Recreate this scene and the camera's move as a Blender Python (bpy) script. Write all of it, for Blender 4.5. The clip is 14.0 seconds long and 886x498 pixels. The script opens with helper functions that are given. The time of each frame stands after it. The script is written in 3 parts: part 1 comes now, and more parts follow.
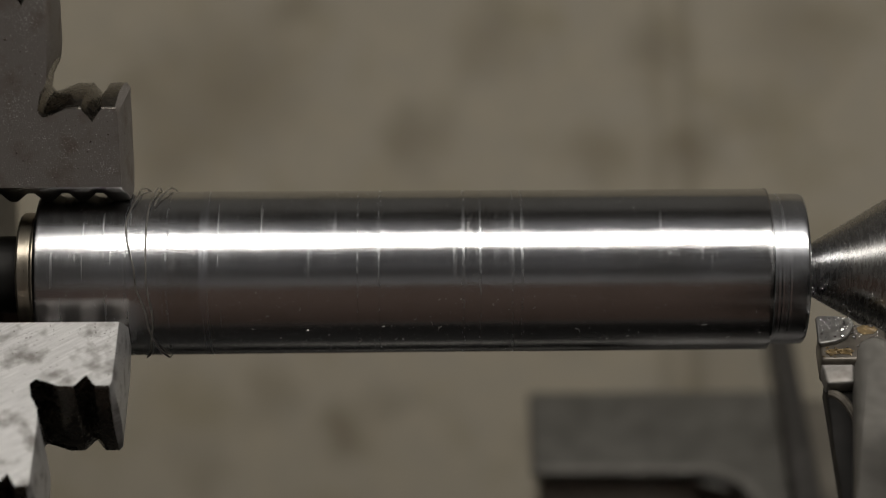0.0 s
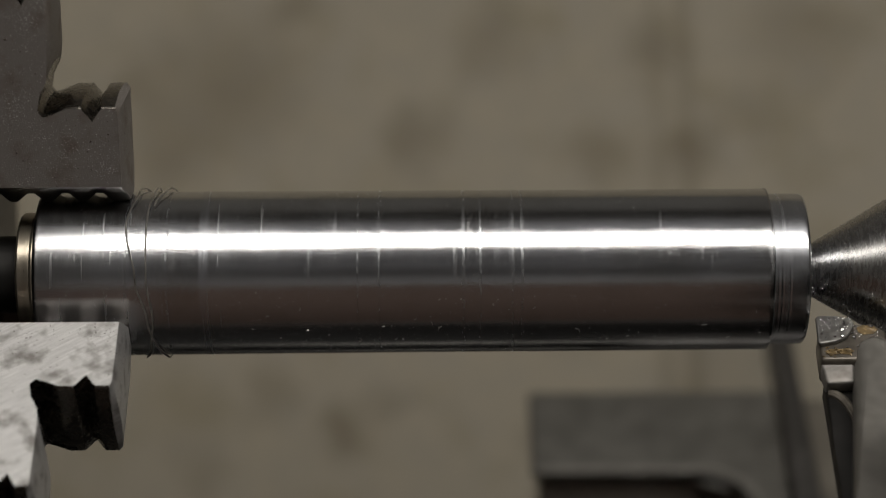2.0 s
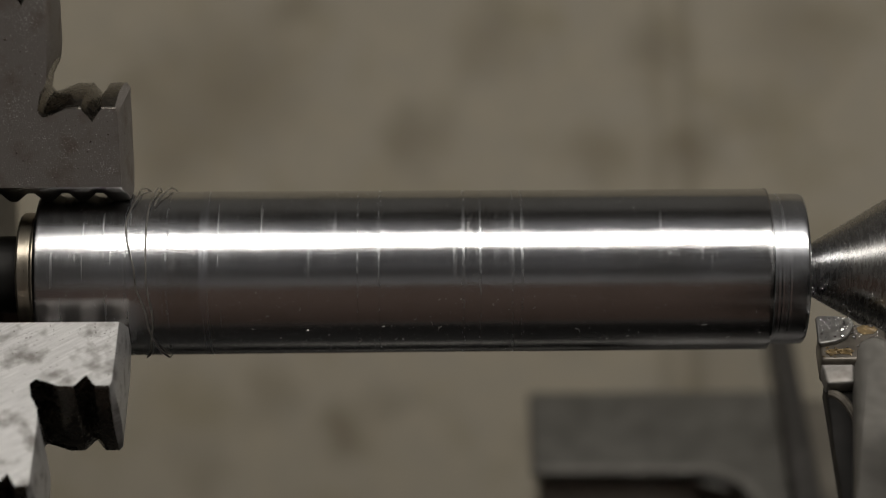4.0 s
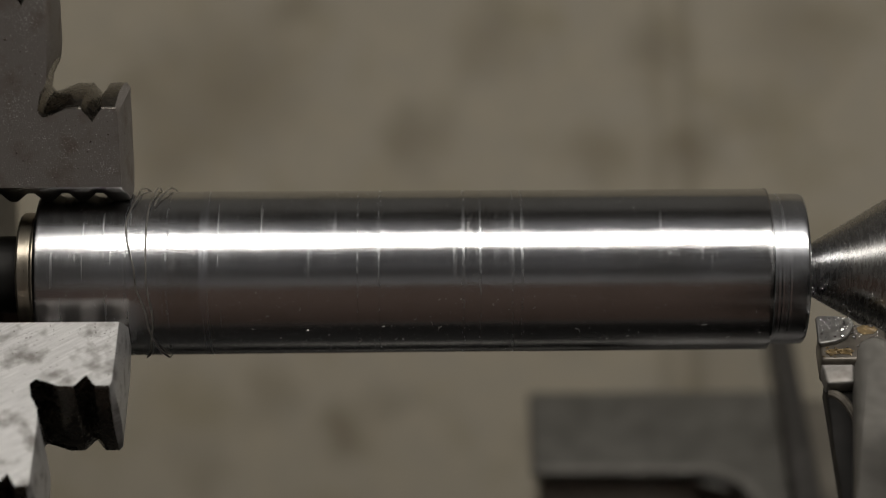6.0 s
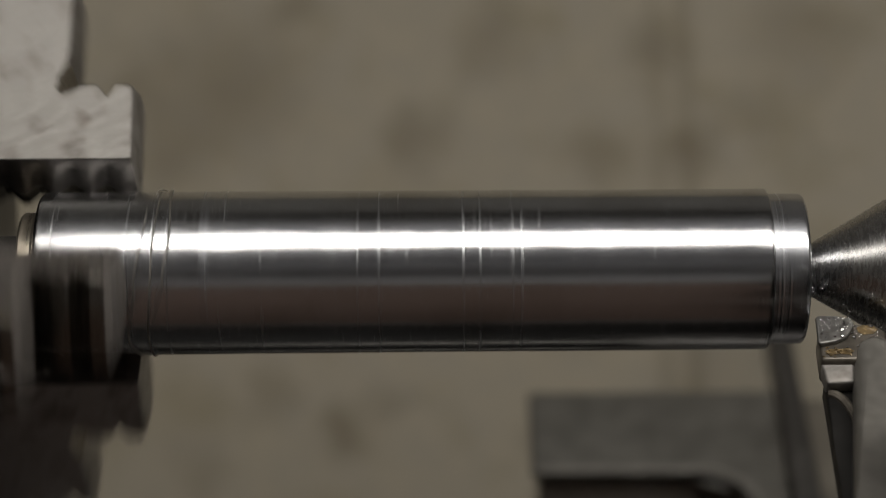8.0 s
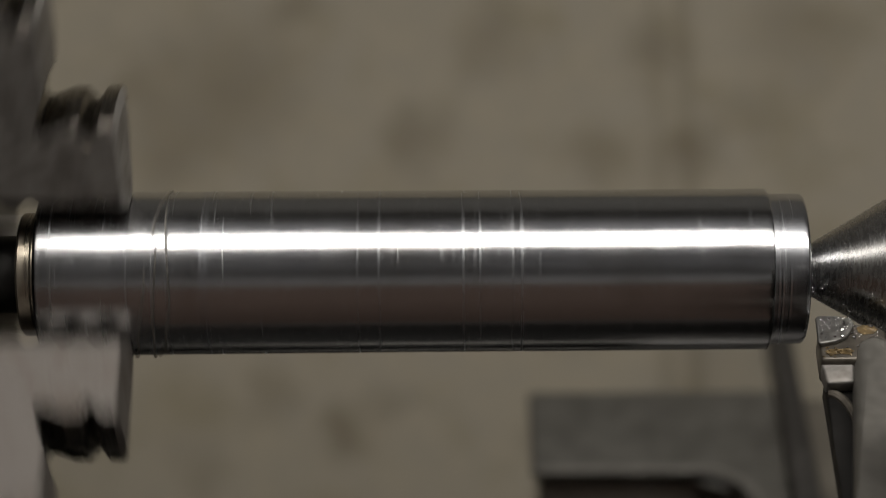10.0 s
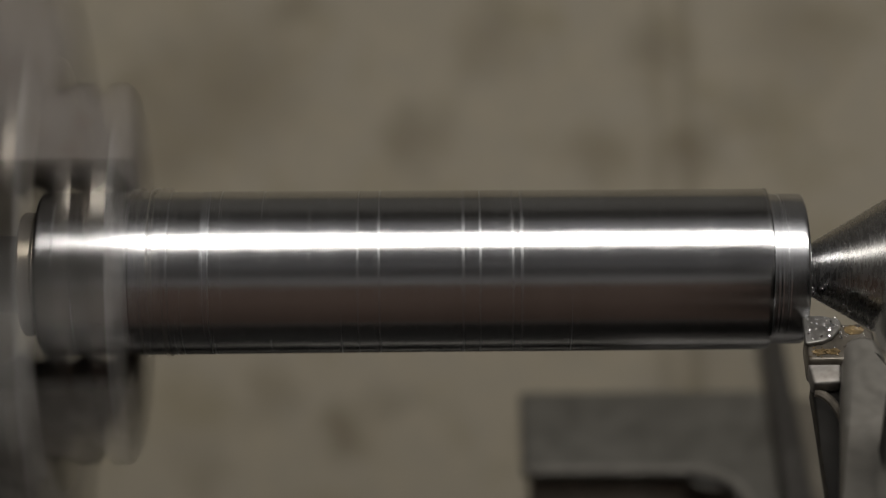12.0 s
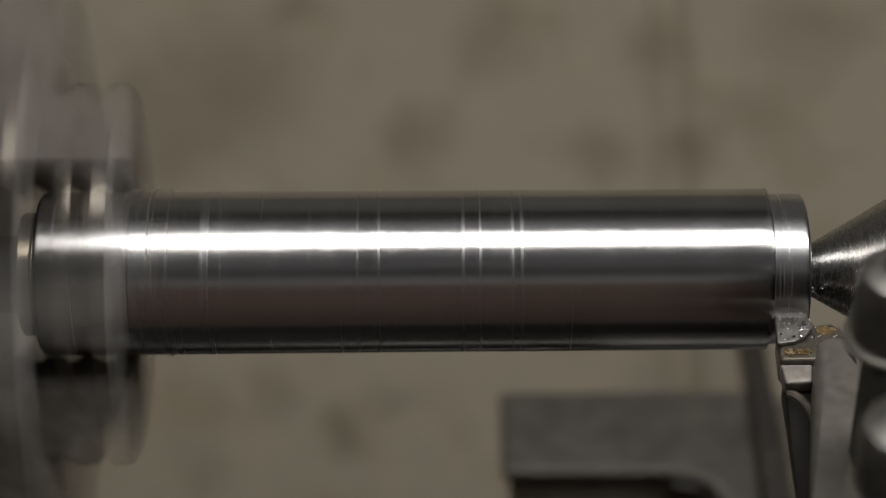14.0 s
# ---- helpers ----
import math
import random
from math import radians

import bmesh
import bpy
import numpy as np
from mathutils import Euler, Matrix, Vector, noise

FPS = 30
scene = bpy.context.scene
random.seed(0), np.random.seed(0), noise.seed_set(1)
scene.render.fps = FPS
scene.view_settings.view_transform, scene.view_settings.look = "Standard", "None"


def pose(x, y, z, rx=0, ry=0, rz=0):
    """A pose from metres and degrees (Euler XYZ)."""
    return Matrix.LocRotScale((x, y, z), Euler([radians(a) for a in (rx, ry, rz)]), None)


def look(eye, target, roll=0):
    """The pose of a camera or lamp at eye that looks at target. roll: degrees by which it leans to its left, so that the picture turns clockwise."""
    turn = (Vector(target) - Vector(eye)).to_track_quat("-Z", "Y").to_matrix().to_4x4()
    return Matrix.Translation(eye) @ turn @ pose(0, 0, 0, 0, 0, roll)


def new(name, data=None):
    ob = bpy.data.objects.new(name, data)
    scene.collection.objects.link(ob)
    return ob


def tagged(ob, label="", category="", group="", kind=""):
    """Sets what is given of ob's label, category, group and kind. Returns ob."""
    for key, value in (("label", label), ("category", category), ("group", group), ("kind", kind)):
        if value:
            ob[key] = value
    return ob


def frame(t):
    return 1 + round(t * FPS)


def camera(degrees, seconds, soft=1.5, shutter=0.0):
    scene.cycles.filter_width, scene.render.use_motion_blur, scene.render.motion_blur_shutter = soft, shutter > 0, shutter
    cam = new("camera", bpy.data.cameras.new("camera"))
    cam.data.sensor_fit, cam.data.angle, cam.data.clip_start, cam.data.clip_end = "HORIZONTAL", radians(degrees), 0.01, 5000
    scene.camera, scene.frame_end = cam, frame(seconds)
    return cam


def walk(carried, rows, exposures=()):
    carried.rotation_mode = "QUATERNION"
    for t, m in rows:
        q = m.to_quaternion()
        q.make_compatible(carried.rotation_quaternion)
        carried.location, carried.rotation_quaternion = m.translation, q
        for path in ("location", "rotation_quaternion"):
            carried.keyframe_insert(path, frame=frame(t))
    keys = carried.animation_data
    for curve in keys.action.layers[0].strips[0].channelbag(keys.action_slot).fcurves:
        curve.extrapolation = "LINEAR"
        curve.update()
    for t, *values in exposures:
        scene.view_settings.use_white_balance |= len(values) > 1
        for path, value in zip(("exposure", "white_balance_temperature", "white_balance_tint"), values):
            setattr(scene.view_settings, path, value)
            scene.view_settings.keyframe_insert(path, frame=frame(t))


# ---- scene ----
U = 0.02 / 142.5          # one unit of the plan: 0.14 mm; the bar is 40 mm thick
EYE = 4328 * U            # height of the camera over the spindle axis

cam = camera(20.53, 14.0, soft=1.0, shutter=1.15)
cam.data.dof.use_dof = True
cam.data.dof.focus_distance = EYE - 95 * U
cam.data.dof.aperture_fstop = 7.0
TILT = 50.5               # the camera looks down at the spindle from the front, 39.5 degrees over level
VIEW = pose(0, 0, 0, TILT) @ pose(0, 39.5 * U, EYE, 0, 0, -0.43)
walk(cam, [(0.0, VIEW), (14.0, VIEW)], exposures=[(0.0, 0.0), (14.0, 0.0)])

# ---- light ----
world = bpy.data.worlds.new("world")
scene.world = world
world.use_nodes = True
world.node_tree.nodes["Background"].inputs[0].default_value = (0.9, 0.95, 1.0, 1)
world.node_tree.nodes["Background"].inputs[1].default_value = 0.05


def area(name, eye, target, size_x, size_y, watts, colour):
    data = bpy.data.lights.new(name, "AREA")
    data.shape, data.size, data.size_y = "RECTANGLE", size_x, size_y
    data.energy, data.color = watts, colour
    ob = new(name, data)
    ob.matrix_world = look(eye, target)
    return ob


LAMP = Vector((0.27, -0.09, 1.12))
LAMP_AIM = Vector((0.27, 0, 0))
FAR = Vector((-1.62, 0, 0))   # a second lamp hangs in line with the first, further along the machine
for along, power in ((Vector(), 11.6), (FAR, 5.0)):
    for across, width in ((-0.048, 0.196), (0.110, 0.052)):   # a wide and a narrow reflector, side by side
        shift = along + Vector((0, across, 0.08 * across))
        area("tube_light", LAMP + shift, LAMP_AIM + shift, 1.2, width, power * width / 0.248, (1.0, 0.955, 0.885))
# Unseen upward fill, added to brighten the ceiling and soften the whole light.
area("fill_uplight", LAMP + Vector((0, 0, 0.09)), LAMP + Vector((0, 0.01, 1.0)), 1.2, 0.2, 5.6, (1.0, 0.97, 0.93))


# ---- materials ----
def material(name, colour, rough=0.5, metal=0.0, grain=200.0, amount=0.25, bump=0.0, stretch=(1, 1, 1), stain=None,
             stain_size=20.0, stain_amount=0.5, rough_vary=0.1, turn=0.0):
    """Colour varied at two scales, with stains and fine relief, in the object's own space."""
    m = bpy.data.materials.new(name)
    m.use_nodes = True
    nt = m.node_tree
    bsdf = nt.nodes["Principled BSDF"]
    co = nt.nodes.new("ShaderNodeTexCoord")
    mp = nt.nodes.new("ShaderNodeMapping")
    mp.inputs["Scale"].default_value = stretch
    spin = nt.nodes.new("ShaderNodeMapping")
    spin.inputs["Rotation"].default_value = (0, 0, radians(turn))
    nt.links.new(co.outputs["Object"], spin.inputs["Vector"])
    nt.links.new(spin.outputs[0], mp.inputs["Vector"])
    fine = nt.nodes.new("ShaderNodeTexNoise")
    fine.inputs["Scale"].default_value, fine.inputs["Detail"].default_value = grain, 6
    nt.links.new(mp.outputs[0], fine.inputs["Vector"])
    big = nt.nodes.new("ShaderNodeTexNoise")
    big.inputs["Scale"].default_value, big.inputs["Detail"].default_value = stain_size, 4
    nt.links.new(co.outputs["Object"], big.inputs["Vector"])
    ramp = nt.nodes.new("ShaderNodeValToRGB")
    ramp.color_ramp.elements[0].position, ramp.color_ramp.elements[1].position = 0.3, 0.7
    ramp.color_ramp.elements[0].color = (*[c * (1 - amount) for c in colour], 1)
    ramp.color_ramp.elements[1].color = (*[min(1, c * (1 + amount)) for c in colour], 1)
    nt.links.new(fine.outputs[0], ramp.inputs[0])
    mask = nt.nodes.new("ShaderNodeValToRGB")
    mask.color_ramp.elements[0].position, mask.color_ramp.elements[1].position = 0.52, 0.72
    mask.color_ramp.elements[0].color, mask.color_ramp.elements[1].color = (0, 0, 0, 1), (stain_amount,) * 3 + (1,)
    nt.links.new(big.outputs[0], mask.inputs[0])
    mix = nt.nodes.new("ShaderNodeMixRGB")
    nt.links.new(mask.outputs[0], mix.inputs[0])
    nt.links.new(ramp.outputs[0], mix.inputs[1])
    mix.inputs[2].default_value = (*(stain or [c * 0.5 for c in colour]), 1)
    nt.links.new(mix.outputs[0], bsdf.inputs["Base Color"])
    bsdf.inputs["Metallic"].default_value = metal
    ro = nt.nodes.new("ShaderNodeMapRange")
    ro.inputs["From Min"].default_value, ro.inputs["From Max"].default_value = 0.3, 0.7
    ro.inputs["To Min"].default_value, ro.inputs["To Max"].default_value = max(0.02, rough - rough_vary), rough + rough_vary
    nt.links.new(fine.outputs[0], ro.inputs["Value"])
    nt.links.new(ro.outputs[0], bsdf.inputs["Roughness"])
    if bump:
        bp = nt.nodes.new("ShaderNodeBump")
        bp.inputs["Strength"].default_value, bp.inputs["Distance"].default_value = bump, 0.0003
        nt.links.new(fine.outputs[0], bp.inputs["Height"])
        nt.links.new(bp.outputs[0], bsdf.inputs["Normal"])
    return m


TURNED = material("turned_steel", (0.42, 0.42, 0.43), 0.22, 1.0, 900, 0.12, 0.06, (1, 0.02, 0.02), (0.26, 0.25, 0.24), 60, 0.5, 0.06)


def bar_material():
    """Turned steel: fine feed marks round the bar, specks of dirt, scratches and smeared patches."""
    m = bpy.data.materials.new("turned_bar_steel")
    m.use_nodes = True
    nt = m.node_tree
    lk = nt.links.new
    b = nt.nodes["Principled BSDF"]
    b.inputs["Metallic"].default_value = 1.0
    co = nt.nodes.new("ShaderNodeTexCoord")

    def noise_at(stretch, scale, detail, lo, hi, out_lo, out_hi):
        mp = nt.nodes.new("ShaderNodeMapping")
        mp.inputs["Scale"].default_value = stretch
        lk(co.outputs["Object"], mp.inputs[0])
        n = nt.nodes.new("ShaderNodeTexNoise")
        n.inputs["Scale"].default_value, n.inputs["Detail"].default_value = scale, detail
        lk(mp.outputs[0], n.inputs[0])
        r = nt.nodes.new("ShaderNodeMapRange")
        for key, v in zip(("From Min", "From Max", "To Min", "To Max"), (lo, hi, out_lo, out_hi)):
            r.inputs[key].default_value = v
        lk(n.outputs[0], r.inputs[0])
        return n, r

    def maths(op, a, c):
        n = nt.nodes.new("ShaderNodeMath")
        n.operation = op
        for i, v in enumerate((a, c)):
            if isinstance(v, float):
                n.inputs[i].default_value = v
            else:
                lk(v, n.inputs[i])
        return n.outputs[0]

    feed, feed_r = noise_at((1, 0.004, 0.004), 1400, 3, 0.3, 0.7, -0.05, 0.05)
    band, band_r = noise_at((1, 0.01, 0.01), 90, 2, 0.35, 0.7, 0.0, 0.05)
    patch, patch_r = noise_at((1, 1, 1), 42, 4, 0.53, 0.70, 0.0, 1.0)
    speck, speck_r = noise_at((1, 0.7, 0.7), 3300, 2, 0.71, 0.76, 0.0, 1.0)
    scratch, scratch_r = noise_at((1, 0.3, 0.3), 1100, 6, 0.48, 0.68, 0.0, 1.0)
    grit, grit_r = noise_at((1, 0.6, 0.6), 7000, 2, 0.45, 0.75, 0.0, 1.0)
    lines, lines_r = noise_at((1, 0.05, 0.05), 700, 2, 0.64, 0.73, 0.0, 0.12)
    smear, _ = noise_at((0.13, 1, 1), 2600, 5, 0, 1, 0, 1)
    _, smear_r = noise_at((1, 1, 1), 60, 3, 0.45, 0.62, 0.0, 1.0)
    dirt = maths("MULTIPLY", patch_r.outputs[0], scratch_r.outputs[0])
    rough = maths("ADD", maths("ADD", maths("ADD", feed_r.outputs[0], lines_r.outputs[0]), band_r.outputs[0]), maths("MULTIPLY", dirt, 0.10))
    rough = maths("ADD", maths("ADD", rough, 0.122), maths("MULTIPLY", speck_r.outputs[0], 0.3))
    # the gripped end is duller than the freshly turned end
    sep = nt.nodes.new("ShaderNodeSeparateXYZ")
    lk(co.outputs["Object"], sep.inputs[0])
    wear = nt.nodes.new("ShaderNodeMapRange")
    for key, v in zip(("From Min", "From Max", "To Min", "To Max"), (-620 * U, -60 * U, 0.075, -0.03)):
        wear.inputs[key].default_value = v
    lk(sep.outputs[0], wear.inputs[0])
    rough = maths("ADD", rough, wear.outputs[0])
    lk(rough, b.inputs["Roughness"])
    tone = nt.nodes.new("ShaderNodeMixRGB")
    lk(patch_r.outputs[0], tone.inputs[0])
    tone.inputs[1].default_value, tone.inputs[2].default_value = (0.58, 0.59, 0.61, 1), (0.47, 0.47, 0.475, 1)
    tone2 = nt.nodes.new("ShaderNodeMixRGB")
    lk(speck_r.outputs[0], tone2.inputs[0])
    lk(tone.outputs[0], tone2.inputs[1])
    tone2.inputs[2].default_value = (0.75, 0.75, 0.75, 1)
    lk(tone2.outputs[0], b.inputs["Base Color"])
    height = maths("ADD", maths("MULTIPLY", feed.outputs[0], 0.30), maths("MULTIPLY", speck_r.outputs[0], 0.35))
    height = maths("ADD", height, maths("MULTIPLY", dirt, 0.50))
    height = maths("ADD", height, maths("MULTIPLY", maths("MULTIPLY", smear.outputs[0], smear_r.outputs[0]), 0.9))
    height = maths("ADD", height, maths("MULTIPLY", grit_r.outputs[0], 0.26))
    bp = nt.nodes.new("ShaderNodeBump")
    bp.inputs["Strength"].default_value, bp.inputs["Distance"].default_value = 0.25, 0.00012
    lk(height, bp.inputs["Height"])
    lk(bp.outputs[0], b.inputs["Normal"])
    return m


BARSTEEL = bar_material()
SWARF_STEEL = material("bright_swarf", (0.62, 0.60, 0.57), 0.38, 1.0, 900, 0.2, 0.1)
# One jaw steel in three tones: lit, half-lit and shaded sides are coloured in.
JAW_LIT = material("lit_worn_jaw_steel", (0.64, 0.635, 0.63), 0.55, 0.88, 3000, 0.20, 0.22, (0.045, 1, 1), (0.17, 0.155, 0.14), 210, 0.75, 0.08, 32)
JAW_SHADED = material("shaded_pitted_jaw_steel", (0.228, 0.210, 0.196), 0.68, 0.85, 2600, 0.12, 0.3, (1, 1, 1), (0.14, 0.105, 0.08), 140, 0.6, 0.15)


def specks(m, scale, low, high, colour, raise_by):
    """Scattered bright specks or pits laid over a material's colour and relief, thicker in some patches."""
    nt = m.node_tree
    lk = nt.links.new
    b = nt.nodes["Principled BSDF"]
    co = nt.nodes.new("ShaderNodeTexCoord")
    n, big = nt.nodes.new("ShaderNodeTexNoise"), nt.nodes.new("ShaderNodeTexNoise")
    n.inputs["Scale"].default_value, n.inputs["Detail"].default_value = scale, 2
    big.inputs["Scale"].default_value = 110
    lk(co.outputs["Object"], n.inputs[0])
    lk(co.outputs["Object"], big.inputs[0])
    ad = nt.nodes.new("ShaderNodeMath")
    ad.operation, ad.inputs[1].default_value = "MULTIPLY_ADD", 0.3
    lk(big.outputs[0], ad.inputs[0])
    lk(n.outputs[0], ad.inputs[2])
    r = nt.nodes.new("ShaderNodeMapRange")
    for key, v in zip(("From Min", "From Max", "To Min", "To Max"), (low + 0.15, high + 0.15, 0.0, 1.0)):
        r.inputs[key].default_value = v
    lk(ad.outputs[0], r.inputs[0])
    mx = nt.nodes.new("ShaderNodeMixRGB")
    lk(r.outputs[0], mx.inputs[0])
    lk(b.inputs["Base Color"].links[0].from_socket, mx.inputs[1])
    mx.inputs[2].default_value = (*colour, 1)
    lk(mx.outputs[0], b.inputs["Base Color"])
    bp = nt.nodes.new("ShaderNodeBump")
    bp.inputs["Strength"].default_value, bp.inputs["Distance"].default_value = raise_by, 0.0003
    lk(r.outputs[0], bp.inputs["Height"])
    lk(b.inputs["Normal"].links[0].from_socket, bp.inputs["Normal"])
    lk(bp.outputs[0], b.inputs["Normal"])


specks(JAW_SHADED, 3000, 0.66, 0.74, (0.60, 0.59, 0.58), 0.9)
specks(JAW_SHADED, 900, 0.30, 0.25, (0.07, 0.05, 0.04), 0.5)
specks(JAW_LIT, 1500, 0.31, 0.25, (0.15, 0.135, 0.12), 0.3)
JAW_MID = material("mid_tone_jaw_steel", (0.315, 0.302, 0.286), 0.62, 0.85, 500, 0.30, 0.4, (0.35, 1, 1), (0.15, 0.13, 0.115), 140, 0.8, 0.14, -25)
FEED_LINE = material("dull_feed_line", (0.54, 0.55, 0.57), 0.25, 1.0, 1500, 0.05, 0.03, (1, 0.3, 0.3), (0.44, 0.44, 0.45), 200, 0.6, 0.05)
BAND = material("rough_turned_band", (0.55, 0.56, 0.59), 0.25, 1.0, 1500, 0.05, 0.03, (1, 0.02, 0.02), (0.52, 0.52, 0.54), 80, 0.3, 0.03)
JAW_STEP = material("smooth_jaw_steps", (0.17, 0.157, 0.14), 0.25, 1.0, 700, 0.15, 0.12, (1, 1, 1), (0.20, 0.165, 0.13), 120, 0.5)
JAW_TOOTH = material("dark_jaw_teeth", (0.10, 0.092, 0.085), 0.40, 0.85, 500, 0.2, 0.15, (1, 1, 1), (0.05, 0.043, 0.036), 120, 0.5)
SPIGOT = material("oily_spigot", (0.36, 0.32, 0.26), 0.33, 0.9, 500, 0.2, 0.1, (1, 0.05, 0.05), (0.06, 0.05, 0.04), 90, 0.6)
DARK = material("dark_steel", (0.10, 0.095, 0.09), 0.45, 0.8, 300, 0.3, 0.1)
CENTRE = material("ground_steel", (0.44, 0.435, 0.43), 0.27, 1.0, 1600, 0.04, 0.02, (1, 0.25, 0.25), (0.36, 0.355, 0.35), 150, 0.3, 0.03)
specks(CENTRE, 1500, 0.72, 0.76, (0.10, 0.09, 0.08), 0.3)
TRAY = material("tan_tray_paint", (0.224, 0.199, 0.152), 0.7, 0.0, 60, 0.10, 0.0, (1, 1, 1), (0.160, 0.136, 0.084), 24, 0.75)


def blots(m, spots, streaks):
    """Oil blots (x, y, radius, depth) and vertical rust streaks (x, width, depth) on the tray paint, in metres."""
    nt = m.node_tree
    lk = nt.links.new
    b = nt.nodes["Principled BSDF"]
    co = nt.nodes.new("ShaderNodeTexCoord")
    wob = nt.nodes.new("ShaderNodeTexNoise")
    wob.inputs["Scale"].default_value, wob.inputs["Detail"].default_value = 38, 4
    lk(co.outputs["Object"], wob.inputs[0])
    mixv = nt.nodes.new("ShaderNodeMixRGB")
    mixv.inputs[0].default_value = 0.034
    lk(co.outputs["Object"], mixv.inputs[1])
    lk(wob.outputs["Color"], mixv.inputs[2])
    last = b.inputs["Base Color"].links[0].from_socket
    sep = nt.nodes.new("ShaderNodeSeparateXYZ")
    lk(co.outputs["Object"], sep.inputs[0])

    def blend(value, lo, depth):
        nonlocal last
        r = nt.nodes.new("ShaderNodeMapRange")
        r.interpolation_type = "SMOOTHSTEP"
        for key, v in zip(("From Min", "From Max", "To Min", "To Max"), (lo, 0.0, 0.0, depth)):
            r.inputs[key].default_value = v
        lk(value, r.inputs[0])
        mx = nt.nodes.new("ShaderNodeMixRGB")
        lk(r.outputs[0], mx.inputs[0])
        lk(last, mx.inputs[1])
        mx.inputs[2].default_value = (0.085, 0.066, 0.034, 1)
        last = mx.outputs[0]

    for x, y, r, depth in spots:
        d = nt.nodes.new("ShaderNodeVectorMath")
        d.operation = "DISTANCE"
        lk(mixv.outputs[0], d.inputs[0])
        d.inputs[1].default_value = (x * 0.966 + 0.017, y * 0.966 + 0.017, 0.017)
        blend(d.outputs["Value"], r, depth)
    for x, w, depth in streaks:
        a = nt.nodes.new("ShaderNodeMath")
        a.operation = "SUBTRACT"
        lk(sep.outputs[0], a.inputs[0])
        a.inputs[1].default_value = x
        c = nt.nodes.new("ShaderNodeMath")
        c.operation = "ABSOLUTE"
        lk(a.outputs[0], c.inputs[0])
        blend(c.outputs[0], w, depth)
    lk(last, b.inputs["Base Color"])


TRAY_Z = -0.30
blots(TRAY, [
    (-0.087, 0.203, 0.050, 0.57), (-0.109, 0.172, 0.029, 0.47), (-0.124, 0.199, 0.024, 0.41), (-0.010, 0.182, 0.024, 0.54),
    (0.063, 0.177, 0.020, 0.47), (0.019, 0.223, 0.024, 0.47), (0.085, 0.219, 0.021, 0.54), (0.096, 0.174, 0.020, 0.68),
    (-0.039, 0.063, 0.019, 0.68), (-0.019, 0.076, 0.015, 0.41), (-0.067, 0.080, 0.018, 0.41), (-0.060, 0.238, 0.019, 0.47),
    (0.147, 0.226, 0.037, 0.41), (0.123, 0.189, 0.021, 0.27), (0.038, 0.057, 0.015, 0.27), (-0.095, 0.047, 0.020, 0.34)],
    [(0.0991, 0.0062, 0.36), (0.0864, 0.005, 0.22)])
CAST = material("grey_cast_iron", (0.104, 0.100, 0.090), 0.5, 0.3, 120, 0.2, 0.1, (1, 1, 1), (0.065, 0.06, 0.055), 40, 0.5)
FRONT = material("oily_brown_paint", (0.20, 0.172, 0.145), 0.45, 0.0, 90, 0.2, 0.1, (1, 1, 1), (0.11, 0.09, 0.07), 40, 0.6)
SIDE = material("oily_side_plate", (0.115, 0.104, 0.086), 0.5, 0.1, 90, 0.15, 0.1, (1, 1, 1), (0.10, 0.085, 0.065), 45, 0.5)
HOLDER = material("blackened_holder", (0.11, 0.098, 0.082), 0.38, 0.5, 300, 0.25, 0.15, (1, 1, 1), (0.10, 0.085, 0.07), 80, 0.6)
INSERT = material("carbide", (0.21, 0.205, 0.195), 0.42, 0.8, 600, 0.2, 0.15)
CHIP = material("bright_chip", (0.7, 0.7, 0.72), 0.18, 1.0, 900, 0.2, 0.1)
BRASSY = material("oily_gold", (0.21, 0.15, 0.075), 0.22, 0.35, 700, 0.45, 0.2, (1, 1, 1), (0.09, 0.07, 0.045), 420, 0.8)
CLAMP = material("clamp_steel", (0.172, 0.164, 0.149), 0.5, 0.4, 300, 0.12, 0.1, (1, 1, 1), (0.16, 0.148, 0.13), 60, 0.4)
SCREW = material("screw_steel", (0.25, 0.245, 0.24), 0.44, 0.9, 300, 0.15, 0.1)
BLACK = material("black_metal", (0.022, 0.021, 0.02), 0.6, 0.75, 200, 0.2, 0.05)
WALL = material("workshop_wall", (0.250, 0.178, 0.148), 0.8, 0.0, 6, 0.15)
BACKWALL = material("grey_wall_paint", (0.155, 0.150, 0.140), 0.8, 0.0, 6, 0.15)
CEIL = material("ceiling_paint", (0.55, 0.55, 0.56), 0.8, 0.0, 5, 0.1)
FLOOR = material("dark_concrete", (0.135, 0.127, 0.118), 0.8, 0.0, 12, 0.15)
LAMPBODY = material("lamp_housing", (0.6, 0.6, 0.6), 0.5, 0.0, 20, 0.05)
LACQUER = material("machine_paint", (0.16, 0.19, 0.18), 0.45, 0.0, 40, 0.1)


# ---- tools for building ----
def mesh_of(bm, mat, angle=35, smooth=True):
    bmesh.ops.recalc_face_normals(bm, faces=bm.faces)
    me = bpy.data.meshes.new("mesh")
    bm.to_mesh(me)
    bm.free()
    me.materials.append(mat)
    if smooth:
        for p in me.polygons:
            p.use_smooth = True
        me.set_sharp_from_angle(angle=radians(angle))
    return me


def part(name, bm, mat, parent=None, label="", angle=35):
    ob = new(name, mesh_of(bm, mat, angle) if isinstance(bm, bmesh.types.BMesh) else bm)
    ob.parent = parent
    return tagged(ob, label)


def empty(name, label, category, group="", kind=""):
    return tagged(new(name), label, category, group, kind)


